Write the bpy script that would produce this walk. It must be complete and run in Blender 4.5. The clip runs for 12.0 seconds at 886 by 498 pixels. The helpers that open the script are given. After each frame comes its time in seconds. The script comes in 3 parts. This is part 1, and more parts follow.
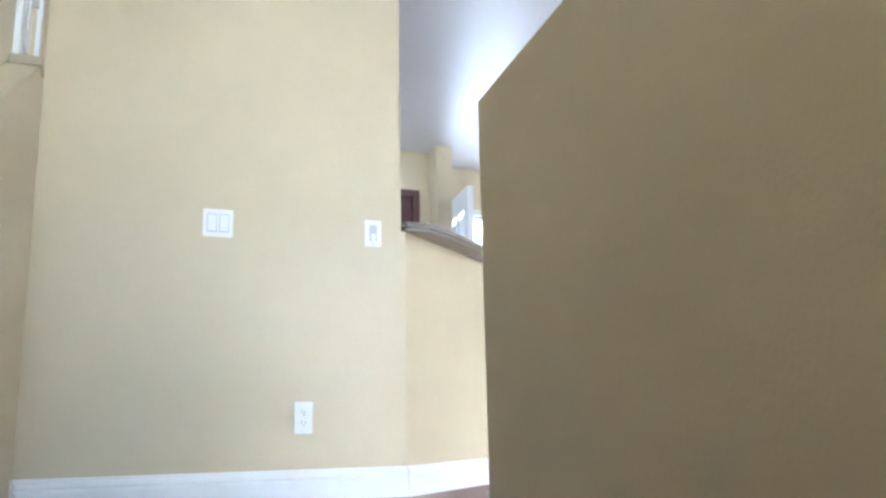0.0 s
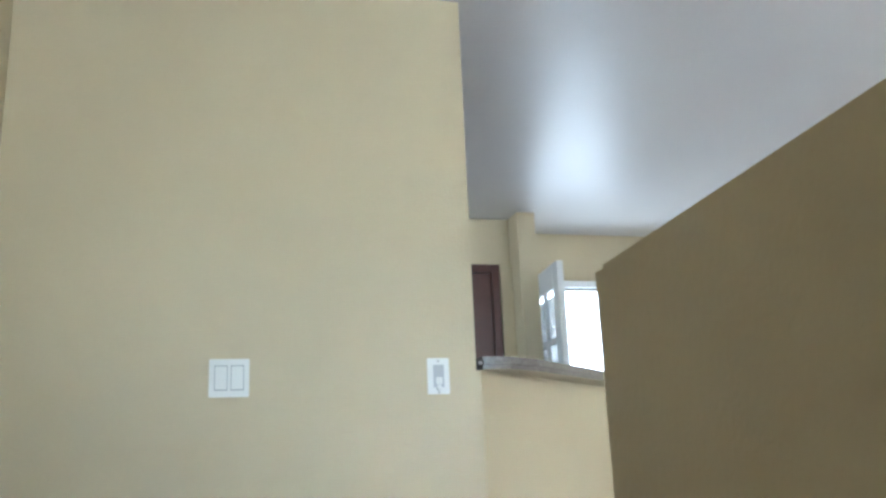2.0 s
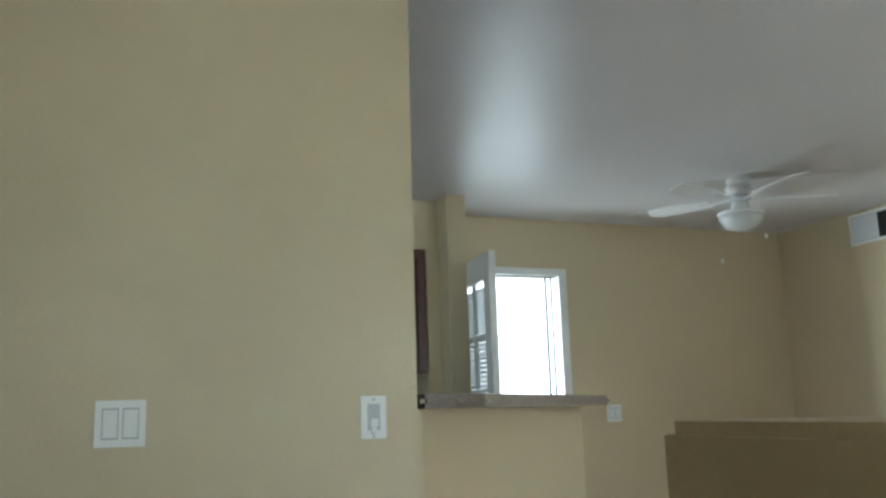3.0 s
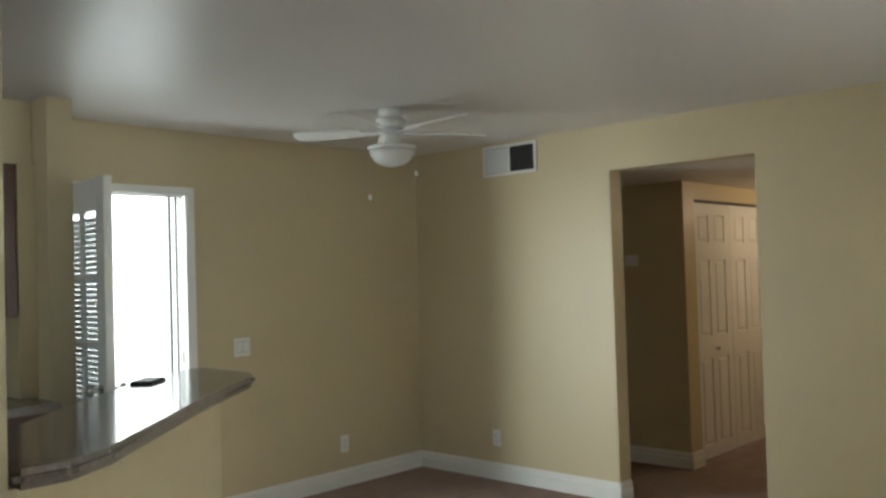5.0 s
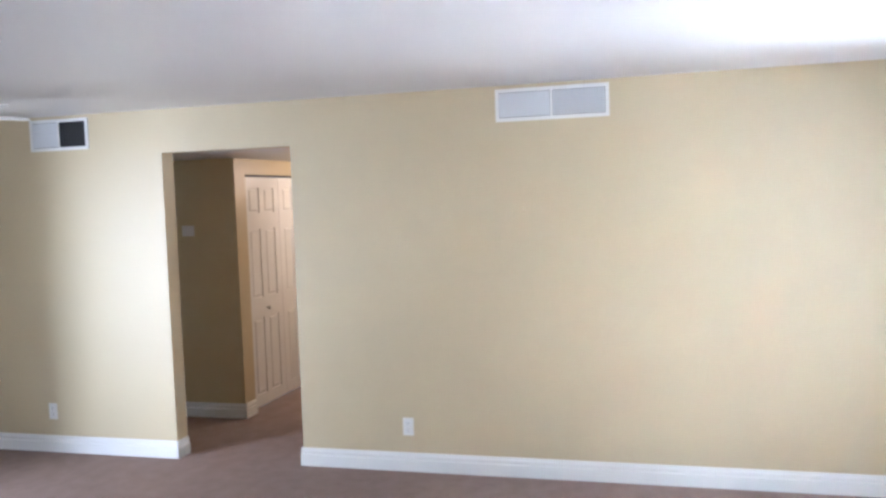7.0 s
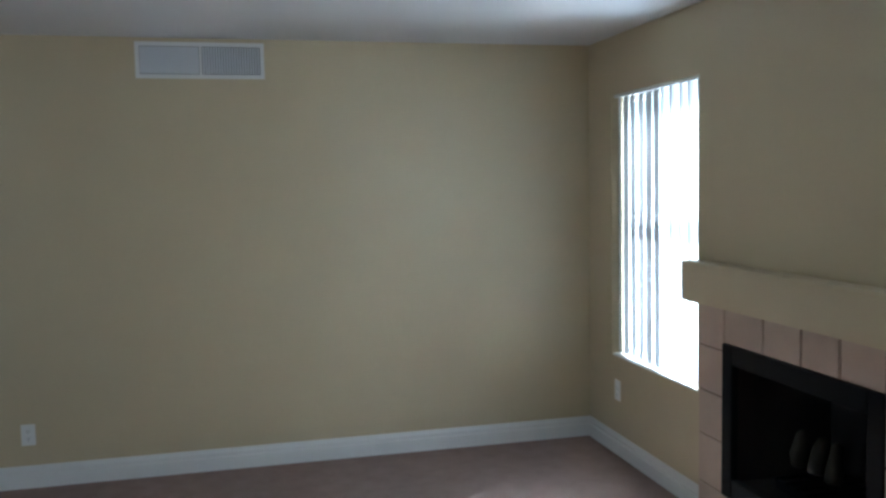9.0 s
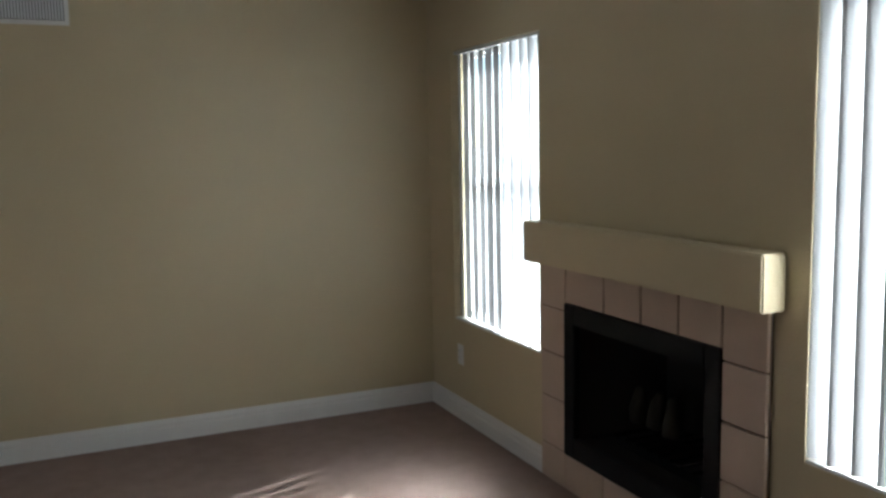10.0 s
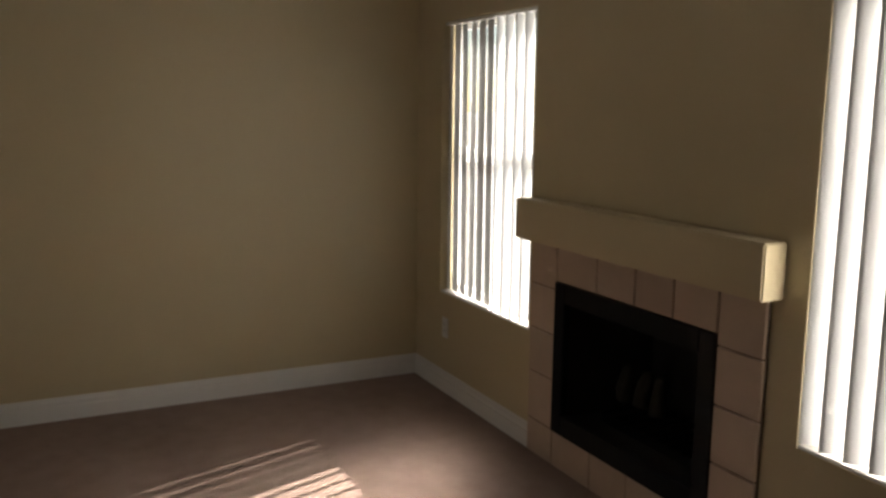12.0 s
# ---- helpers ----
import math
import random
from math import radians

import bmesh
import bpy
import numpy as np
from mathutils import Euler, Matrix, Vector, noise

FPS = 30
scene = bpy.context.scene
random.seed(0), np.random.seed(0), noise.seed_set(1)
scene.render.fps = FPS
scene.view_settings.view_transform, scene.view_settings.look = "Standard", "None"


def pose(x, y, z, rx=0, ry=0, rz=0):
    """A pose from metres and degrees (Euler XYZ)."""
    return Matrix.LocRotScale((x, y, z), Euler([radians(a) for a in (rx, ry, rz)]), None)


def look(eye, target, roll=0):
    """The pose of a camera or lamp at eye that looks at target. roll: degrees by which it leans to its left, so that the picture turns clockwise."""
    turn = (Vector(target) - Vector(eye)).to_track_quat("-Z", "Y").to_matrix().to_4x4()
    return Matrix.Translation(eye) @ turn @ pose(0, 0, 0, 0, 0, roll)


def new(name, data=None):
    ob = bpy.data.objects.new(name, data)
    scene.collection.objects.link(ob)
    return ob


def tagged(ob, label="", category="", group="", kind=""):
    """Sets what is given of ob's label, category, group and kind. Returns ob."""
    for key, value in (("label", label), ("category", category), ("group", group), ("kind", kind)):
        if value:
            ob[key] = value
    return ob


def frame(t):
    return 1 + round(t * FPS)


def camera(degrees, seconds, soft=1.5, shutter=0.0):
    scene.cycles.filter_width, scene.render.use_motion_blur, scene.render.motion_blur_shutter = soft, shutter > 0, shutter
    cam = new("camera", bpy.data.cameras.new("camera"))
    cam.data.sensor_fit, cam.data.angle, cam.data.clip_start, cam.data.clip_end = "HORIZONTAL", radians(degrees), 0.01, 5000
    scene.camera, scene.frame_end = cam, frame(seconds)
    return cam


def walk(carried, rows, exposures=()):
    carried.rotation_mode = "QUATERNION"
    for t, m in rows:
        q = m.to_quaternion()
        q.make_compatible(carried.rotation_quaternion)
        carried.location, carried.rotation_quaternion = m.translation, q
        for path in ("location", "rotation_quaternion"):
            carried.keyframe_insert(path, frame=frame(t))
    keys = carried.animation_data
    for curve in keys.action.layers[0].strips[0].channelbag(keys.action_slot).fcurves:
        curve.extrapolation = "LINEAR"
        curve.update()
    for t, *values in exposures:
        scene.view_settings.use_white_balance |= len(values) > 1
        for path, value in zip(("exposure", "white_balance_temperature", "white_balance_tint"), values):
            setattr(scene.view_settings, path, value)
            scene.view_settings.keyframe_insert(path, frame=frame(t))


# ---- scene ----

cam = camera(54.4, 12.0, soft=2.7)
PATH = [
    (0, (-1.099, -3.35, 0.252), (-0.398, -1.523, 0.664), -1.2),
    (0.5, (-0.936, -3.094, 0.417), (-0.366, -1.244, 0.921), -0.8),
    (1, (-0.889, -2.895, 0.555), (-0.365, -1.04, 1.087), -1.5),
    (1.5, (-0.865, -2.751, 0.703), (-0.353, -0.882, 1.201), -1.3),
    (2, (-0.804, -2.577, 0.792), (-0.287, -0.707, 1.276), -2.4),
    (2.5, (-0.815, -2.416, 0.909), (-0.21, -0.562, 1.356), -2.4),
    (2.7, (-0.805, -2.323, 0.974), (-0.156, -0.478, 1.392), -2.1),
    (4.3, (-0.67, -1.816, 1.328), (0.514, -0.213, 1.498), -1.4),
    (4.5, (-0.626, -1.712, 1.371), (0.645, -0.174, 1.504), -1.4),
    (5, (-0.618, -1.703, 1.454), (0.8425, -0.3375, 1.508), -1.7),
    (5.5, (-0.68, -1.785, 1.533), (0.939, -0.61, 1.52), -1.1),
    (6, (-0.785, -1.91, 1.553), (0.963, -0.94, 1.507), -1.4),
    (6.5, (-0.931, -2.004, 1.58), (0.925, -1.262, 1.512), -2.0),
    (7, (-1.005, -2.122, 1.712), (0.918, -1.584, 1.588), -2.0),
    (7.5, (-1.167, -2.114, 1.664), (0.806, -1.809, 1.544), -2.1),
    (7.7, (-1.152, -2.039, 1.663), (0.834, -1.835, 1.538), -1.8),
    (9.3, (-0.721, -1.509, 1.551), (1.181, -2.1, 1.374), -1.3),
    (9.5, (-0.691, -1.539, 1.548), (1.187, -2.198, 1.353), -1.4),
    (10, (-0.605, -1.611, 1.526), (1.207, -2.422, 1.286), -1.1),
    (10.5, (-0.583, -1.629, 1.538), (1.174, -2.541, 1.252), -1.1),
    (11, (-0.583, -1.638, 1.544), (1.15, -2.584, 1.225), -0.6),
    (11.5, (-0.565, -1.658, 1.558), (1.182, -2.571, 1.217), -0.0),
    (12, (-0.534, -1.514, 1.574), (1.233, -2.392, 1.251), 0.7),
]
EXPOSURES = [(0.0, 4.85, 4950, 8), (1.0, 4.75, 4800, -2), (1.5, 4.55, 4750, -4), (2.0, 4.15, 5100, 2), (2.7, 3.25, 5300, -4), (4.3, 3.55, 6200, 6), (5.0, 3.0, 6100, -1), (5.5, 2.9, 5650, -4),
             (6.0, 3.8, 4800, -8), (6.5, 4.3, 5050, 12), (7.0, 4.3, 5100, 13), (7.7, 4.1, 4900, 7), (9.3, 2.15, 5000, 3), (10.0, 1.85, 5750, 6), (10.5, 1.6, 6700, 10), (12.0, 1.3, 7300, 15)]
walk(cam, [(t, look(eye, target, roll)) for t, eye, target, roll in PATH], EXPOSURES)

# ---- light ----
SUN_EL, SUN_AZ = radians(31), math.atan2(0.31, -0.95)
SUN_WAY = Vector((-0.31 * math.cos(SUN_EL), 0.95 * math.cos(SUN_EL), -math.sin(SUN_EL)))
world = bpy.data.worlds.new("sky")
scene.world = world
world.use_nodes = True
sky = world.node_tree.nodes.new("ShaderNodeTexSky")
sky.sky_type, sky.sun_disc = "NISHITA", False
sky.sun_elevation, sky.sun_rotation = SUN_EL, radians(162)
sky.dust_density = 0.1
back = world.node_tree.nodes["Background"]
back.inputs["Strength"].default_value = 0.05
world.node_tree.links.new(sky.outputs[0], back.inputs["Color"])


def lamp(name, kind, energy, colour, m, size=None):
    data = bpy.data.lights.new(name, kind)
    data.energy, data.color = energy, colour
    if kind == "AREA":
        data.shape, data.size, data.size_y = "RECTANGLE", size[0], size[1]
    ob = new(name, data)
    ob.matrix_world = m
    return ob


sun = lamp("sun", "SUN", 5.0, (1.0, 0.96, 0.90), look((0, 0, 0), SUN_WAY))
sun.data.angle = radians(0.5)
lamp("sky_light_door", "AREA", 2.8, (0.97, 0.98, 1.0), look((1.55, 3.6, 1.2), (1.55, 0, 1.2)), (1.7, 2.6))
# added fill outside the door, aimed to brighten the vent wall beside the doorway
lamp("fill_light_vent_wall", "AREA", 18, (1.0, 0.98, 0.95), look((-0.1, 4.2, 1.25), (4.03, 1.4, 1.25)), (1.0, 2.4))
lamp("ground_light_window", "AREA", 15, (0.96, 0.98, 1.0), look((3.2, -4.45, 0.35), (3.2, -3.2, 1.45)), (1.3, 1.3))
lamp("ground_light_window", "AREA", 6, (0.96, 0.98, 1.0), look((0.77, -4.45, 0.35), (0.77, -3.2, 1.45)), (1.3, 1.3))
# added fill through an unseen left-wall opening, to lift the kitchen stub wall
lamp("fill_light_kitchen", "AREA", 0.9, (0.95, 0.97, 1.0), look((-1.75, 2.06, 1.5), (3, 1.8, 1.3)), (0.35, 0.9))
# two added fills behind an unseen stair-foot opening; the second lifts the upper switch wall
lamp("fill_light_entry", "AREA", 0.7, (0.97, 0.97, 1.0), look((-0.78, -5.95, 1.3), (-0.78, 0, 0.9)), (1.0, 1.6))
lamp("fill_light_entry_up", "AREA", 6, (1.0, 0.97, 0.92), look((-0.78, -6.6, 0.15), (-0.78, -4.2, 1.4)), (1.0, 0.8))
lamp("hall_bulb", "POINT", 1.35, (1.0, 0.70, 0.46), pose(6.3, 0.45, 1.93)).data.shadow_soft_size = 0.05


# ---- materials ----
def mat(name, colour, rough=0.5, metal=0.0, vary=0.08, scale=3.0, grain=0.05, grain_scale=120.0, bump=0.1, spec=0.5, per_object=0.0):
    """A painted or solid surface with large blotches, fine grain and relief."""
    m = bpy.data.materials.new(name)
    m.use_nodes = True
    n, l = m.node_tree.nodes, m.node_tree.links
    b = n["Principled BSDF"]
    b.inputs["Roughness"].default_value, b.inputs["Metallic"].default_value = rough, metal
    b.inputs["Specular IOR Level"].default_value = spec
    co = n.new("ShaderNodeTexCoord")
    big, fine = n.new("ShaderNodeTexNoise"), n.new("ShaderNodeTexNoise")
    big.inputs["Scale"].default_value, big.inputs["Detail"].default_value = scale, 4
    fine.inputs["Scale"].default_value, fine.inputs["Detail"].default_value = grain_scale, 3
    l.new(co.outputs["Object"], big.inputs["Vector"]), l.new(co.outputs["Object"], fine.inputs["Vector"])
    add = n.new("ShaderNodeMath")
    add.operation = "MULTIPLY_ADD"
    l.new(big.outputs["Fac"], add.inputs[0])
    add.inputs[1].default_value, add.inputs[2].default_value = 2 * vary, 1 - vary - grain
    add2 = n.new("ShaderNodeMath")
    add2.operation = "MULTIPLY_ADD"
    l.new(fine.outputs["Fac"], add2.inputs[0])
    add2.inputs[1].default_value = 2 * grain
    l.new(add.outputs[0], add2.inputs[2])
    last = add2
    if per_object:
        info = n.new("ShaderNodeObjectInfo")
        add3 = n.new("ShaderNodeMath")
        add3.operation = "MULTIPLY_ADD"
        l.new(info.outputs["Random"], add3.inputs[0])
        add3.inputs[1].default_value = per_object
        l.new(add2.outputs[0], add3.inputs[2])
        last = add3
    mix = n.new("ShaderNodeVectorMath")
    mix.operation = "SCALE"
    mix.inputs[0].default_value = colour
    l.new(last.outputs[0], mix.inputs["Scale"])
    l.new(mix.outputs[0], b.inputs["Base Color"])
    if bump:
        bp = n.new("ShaderNodeBump")
        bp.inputs["Strength"].default_value, bp.inputs["Distance"].default_value = bump, 0.004
        l.new(fine.outputs["Fac"], bp.inputs["Height"])
        l.new(bp.outputs[0], b.inputs["Normal"])
    return m


WALL = mat("tan_wall_paint", (0.59, 0.50, 0.32), 0.42, vary=0.04, scale=1.3, grain=0.02, grain_scale=90, bump=0.22)
CEIL = mat("white_ceiling_paint", (0.64, 0.625, 0.61), 0.40, vary=0.03, scale=1.0, grain=0.02, grain_scale=70, bump=0.22, spec=0.35)
TRIM = mat("white_trim_paint", (0.80, 0.80, 0.78), 0.3, vary=0.03, scale=5, grain=0.01, bump=0.03)
CARPET = mat("pinkish_brown_carpet", (0.33, 0.245, 0.212), 0.95, vary=0.20, scale=9, grain=0.28, grain_scale=260, bump=1.0, spec=0.1)
PLASTIC = mat("white_plastic", (0.82, 0.82, 0.80), 0.3, vary=0.02, grain=0.01, bump=0.0)
RIM = mat("grey_gap", (0.36, 0.37, 0.39), 0.5, vary=0.02, bump=0.0)
SLOT = mat("dark_slot", (0.03, 0.03, 0.03), 0.6, vary=0.1, bump=0.0)
GRANITE = mat("speckled_granite", (0.22, 0.19, 0.17), 0.12, vary=0.25, scale=30, grain=0.5, grain_scale=160, bump=0.0, spec=0.7)
CHERRY = mat("dark_cherry_wood", (0.075, 0.022, 0.012), 0.32, vary=0.25, scale=9, grain=0.15, bump=0.08)
TILE = mat("beige_pink_tile", (0.50, 0.385, 0.30), 0.35, vary=0.10, scale=11, grain=0.05, bump=0.05, per_object=0.06)
GROUT = mat("brown_grout", (0.17, 0.12, 0.09), 0.9, vary=0.15, scale=20, grain=0.1, bump=0.3)
BLACK = mat("black_metal", (0.005, 0.006, 0.008), 0.5, metal=0.0, vary=0.2, grain=0.1, bump=0.05, spec=0.15)
SOOT = mat("sooty_firebrick", (0.018, 0.016, 0.015), 0.9, vary=0.4, scale=6, grain=0.2, bump=0.4)
LOG = mat("ceramic_log", (0.026, 0.022, 0.015), 0.85, vary=0.45, scale=12, grain=0.3, grain_scale=60, bump=0.6)
METAL = mat("brushed_nickel", (0.55, 0.54, 0.52), 0.28, metal=1.0, vary=0.05, bump=0.02)
VENT_GREY = mat("grey_vent_blade", (0.66, 0.68, 0.70), 0.45, vary=0.05, bump=0.02)
CONCRETE = mat("outdoor_concrete", (0.42, 0.40, 0.37), 0.9, vary=0.15, scale=0.6, grain=0.1, bump=0.2)
DARK = mat("dark_case", (0.02, 0.022, 0.028), 0.3, vary=0.1, bump=0.0)


def glass_mat():
    m = bpy.data.materials.new("window_glass")
    m.use_nodes = True
    b = m.node_tree.nodes["Principled BSDF"]
    b.inputs["Base Color"].default_value = (0.96, 0.98, 0.98, 1)
    b.inputs["Roughness"].default_value, b.inputs["Transmission Weight"].default_value, b.inputs["IOR"].default_value = 0.0, 1.0, 1.45
    return m


def thin_mat(name, colour, through_share, rough):
    """A sheet that lets part of the light through, such as a vinyl slat or an opal glass."""
    m = bpy.data.materials.new(name)
    m.use_nodes = True
    n, l = m.node_tree.nodes, m.node_tree.links
    b = n["Principled BSDF"]
    b.inputs["Roughness"].default_value = rough
    b.inputs["Specular IOR Level"].default_value = 0.5 - 0.45 * rough
    noise_tex = n.new("ShaderNodeTexNoise")
    noise_tex.inputs["Scale"].default_value = 40
    ramp = n.new("ShaderNodeMapRange")
    ramp.inputs["To Min"].default_value, ramp.inputs["To Max"].default_value = 0.93, 1.0
    l.new(noise_tex.outputs["Fac"], ramp.inputs["Value"])
    sc = n.new("ShaderNodeVectorMath")
    sc.operation = "SCALE"
    sc.inputs[0].default_value = colour
    l.new(ramp.outputs[0], sc.inputs["Scale"])
    l.new(sc.outputs[0], b.inputs["Base Color"])
    tr, mx = n.new("ShaderNodeBsdfTranslucent"), n.new("ShaderNodeMixShader")
    l.new(sc.outputs[0], tr.inputs["Color"])
    mx.inputs[0].default_value = through_share
    l.new(b.outputs[0], mx.inputs[1]), l.new(tr.outputs[0], mx.inputs[2])
    l.new(mx.outputs[0], n["Material Output"].inputs["Surface"])
    return m


GLASS = glass_mat()
SLAT = thin_mat("vinyl_slat", (0.80, 0.82, 0.83), 0.055, 0.85)
OPAL = thin_mat("opal_glass", (0.85, 0.85, 0.83), 0.3, 0.15)


# ---- building helpers ----
def add_box(bm, x0, x1, y0, y1, z0, z1):
    geo = bmesh.ops.create_cube(bm, size=1)
    for v in geo["verts"]:
        v.co = Vector(((x0 + x1) / 2 + v.co.x * (x1 - x0), (y0 + y1) / 2 + v.co.y * (y1 - y0), (z0 + z1) / 2 + v.co.z * (z1 - z0)))
    return geo["verts"]


def add_ring(bm, profile, steps=32, m=Matrix()):
    """A turned solid: profile is a row of (radius, height), closed at both ends."""
    rings = [[bm.verts.new(m @ Vector((r * math.cos(a), r * math.sin(a), z))) for a in [2 * math.pi * i / steps for i in range(steps)]] for r, z in profile]
    for a, b in zip(rings, rings[1:]):
        for i in range(steps):
            j = (i + 1) % steps
            bm.faces.new((a[i], a[j], b[j], b[i]))
    bm.faces.new(rings[0][::-1]), bm.faces.new(rings[-1])


def add_prism(bm, outline, z0, z1):
    """An upright prism over an outline of (x, y), anticlockwise."""
    lo, hi = [bm.verts.new((x, y, z0)) for x, y in outline], [bm.verts.new((x, y, z1)) for x, y in outline]
    bm.faces.new(lo[::-1]), bm.faces.new(hi)
    for i in range(len(outline)):
        j = (i + 1) % len(outline)
        bm.faces.new((lo[i], lo[j], hi[j], hi[i]))


def part(name, bm, material, parent=None, label="", bevel=0.0, smooth=False, m=None):
    """Links a bmesh as one mesh object."""
    if bevel:
        bmesh.ops.bevel(bm, geom=bm.edges[:], offset=bevel, segments=2, affect="EDGES", clamp_overlap=True)
    bmesh.ops.recalc_face_normals(bm, faces=bm.faces[:])
    me = bpy.data.meshes.new(name)
    bm.to_mesh(me)
    bm.free()
    me.materials.append(material)
    if smooth:
        me.shade_smooth()
    ob = new(name, me)
    if m is not None:
        ob.matrix_basis = m
    ob.parent = parent
    return tagged(ob, label)


def boxes(name, rows, material, parent=None, label="", bevel=0.0, m=None):
    bm = bmesh.new()
    for r in rows:
        add_box(bm, *r)
    return part(name, bm, material, parent, label, bevel, m=m)


def empty(name, m, label, category, group="", kind=""):
    ob = new(name)
    ob.empty_display_size = 0.05
    ob.matrix_basis = m
    return tagged(ob, label, category, group, kind)


def structure(ob, label, category):
    return tagged(ob, label, category, kind="structure")


# ---- the shell ----
H = 2.345          # ceiling
XV, YD, YF, XL = 4.03, 2.92, -3.61, -1.40   # vent wall, patio door wall, fireplace wall, left wall
HALL_H = 2.06
TOP_Y, RUN, RISE = -1.65, 0.26, 0.18        # stairs: top nosing, tread, riser

structure(boxes("floor", [(XL - 0.12, XV, TOP_Y, YD + 0.14, -0.2, 0), (-0.29, XV, YF - 0.14, TOP_Y, -0.2, 0)], CARPET), "pinkish brown cut-pile carpet on the floor", "floor")
structure(boxes("floor_hall", [(XV, 7.2, -0.7, 3.2, -0.2, 0)], CARPET), "brown carpet of the hallway in warm lamplight", "floor")
structure(boxes("ceiling", [(XL - 0.12, XV + 0.13, YF - 0.14, YD + 0.14, H, H + 0.15), (XL - 0.12, -0.17, -5.72, YF - 0.14, H, H + 0.15)], CEIL), "white satin-painted ceiling with soft texture", "ceiling")
structure(boxes("ceiling_hall", [(XV + 0.13, 7.2, -0.7, 3.2, HALL_H, HALL_H + 0.15)], CEIL), "low white ceiling of the hallway", "ceiling")

structure(boxes("wall_vent", [(XV, XV + 0.13, 1.20, YD + 0.14, 0, H), (XV, XV + 0.13, YF - 0.14, 0.27, 0, H), (XV, XV + 0.13, 0.27, 1.20, HALL_H, H)], WALL),
          "tan painted wall with an open hallway doorway", "wall")
DX0, DX1, DZ = 1.26, 2.09, 1.955
structure(boxes("wall_patio", [(XL - 0.12, DX0, YD, YD + 0.14, 0, H), (DX1, XV, YD, YD + 0.14, 0, H), (DX0, DX1, YD, YD + 0.14, DZ, H)], WALL),
          "tan painted wall around the patio door", "wall")
W1, W2, WZ0, WZ1 = (2.775, 3.715), (0.33, 1.232), 0.556, 2.025
FX0, FX1, FZ0, FZ1 = 1.60, 2.49, 0.22, 0.80
structure(boxes("wall_fireplace", [
    (-0.29, W2[0], YF - 0.14, YF, 0, H), (W2[1], FX0, YF - 0.14, YF, 0, H), (FX1, W1[0], YF - 0.14, YF, 0, H), (W1[1], XV, YF - 0.14, YF, 0, H),
    (W2[0], W2[1], YF - 0.14, YF, 0, WZ0), (W2[0], W2[1], YF - 0.14, YF, WZ1, H), (W1[0], W1[1], YF - 0.14, YF, 0, WZ0), (W1[0], W1[1], YF - 0.14, YF, WZ1, H),
    (FX0, FX1, YF - 0.14, YF, 0, FZ0), (FX0, FX1, YF - 0.14, YF, FZ1, H)], WALL), "tan painted wall with two windows and a fireplace", "wall")
structure(boxes("wall_switch", [(XL, 0, 0, 0.12, 0, H)], WALL), "tan painted wall with light switches facing the stairs", "wall")
structure(boxes("wall_left", [(XL - 0.12, XL, -5.6, -0.86, -2.4, H), (XL - 0.12, XL, -0.40, 1.88, 0, H), (XL - 0.12, XL, 2.24, YD, 0, H), (XL - 0.12, XL, 1.88, 2.24, 0, 1.05), (XL - 0.12, XL, 1.88, 2.24, 1.95, H), (XL - 0.12, XL, -0.86, -0.40, 1.88, H)], WALL), "tan painted wall beside the stairs", "wall")
structure(boxes("wall_stairs_low", [(-0.29, -0.17, -5.6, YF - 0.14, -2.4, H), (-0.302, -0.17, YF - 0.14, TOP_Y, -2.4, -0.2), (XL - 0.12, -1.22, -5.72, -5.6, -2.4, H), (-0.34, -0.17, -5.72, -5.6, -2.4, H), (-1.22, -0.34, -5.72, -5.6, -2.4, 0.5), (-1.22, -0.34, -5.72, -5.6, 2.1, H)], WALL), "tan painted walls at the foot of the stairs", "wall")
bm = bmesh.new()
SKEW = 0.090
add_prism(bm, [(-0.302, -1.52), (-0.302 - 2.088 * SKEW, YF + 0.002), (-0.17 - 2.088 * SKEW, YF + 0.002), (-0.17, -1.52)], 0, 1.046)
structure(part("wall_half", bm, WALL, bevel=0.012), "tan half-height guard wall beside the stairwell", "half wall")
bm = bmesh.new()
lo, hi = -2.4, 1.21
pts = [(-0.92, 0.0), (-0.92, hi), (-1.0, hi), (-1.64, 0.87), (-5.6, 0.87 - 3.96 * RISE / RUN), (-5.6, lo), (-1.66, lo), (-1.66, 0.0)]
a = [bm.verts.new((XL, y, z)) for y, z in pts]
b = [bm.verts.new((-1.322, y, z)) for y, z in pts]
bm.faces.new(a), bm.faces.new(b[::-1])
for i in range(len(pts)):
    j = (i + 1) % len(pts)
    bm.faces.new((a[i], a[j], b[j], b[i]))
structure(part("wall_ledge", bm, WALL), "tan sloping ledge wall along the stairs", "half wall")
structure(boxes("trim_ledge_cap", [(XL + 0.004, -1.317, -1.0, -0.912, 1.21, 1.24)], mat("painted_cap", (0.36, 0.30, 0.19), 0.4), bevel=0.004), "small tan cap on the end of the ledge", "trim")

structure(boxes("wall_hall", [(5.07, 5.19, 1.37, 3.2, 0, HALL_H), (5.07, 5.24, 1.25, 1.37, 0, HALL_H), (5.24, 7.2, 1.25, 1.37, 1.935, HALL_H),
                              (7.08, 7.2, -0.7, 1.25, 0, HALL_H), (XV + 0.13, 7.2, -0.82, -0.7, 0, HALL_H), (XV + 0.13, 5.07, 3.08, 3.2, 0, HALL_H), (6.50, 7.08, 1.25, 1.37, 0, 1.935)], WALL),
          "tan painted hallway walls", "wall")
structure(boxes("closet_back", [(5.24, 7.2, 1.9, 2.0, 0, HALL_H)], WALL), "plain back wall inside the closet", "wall")

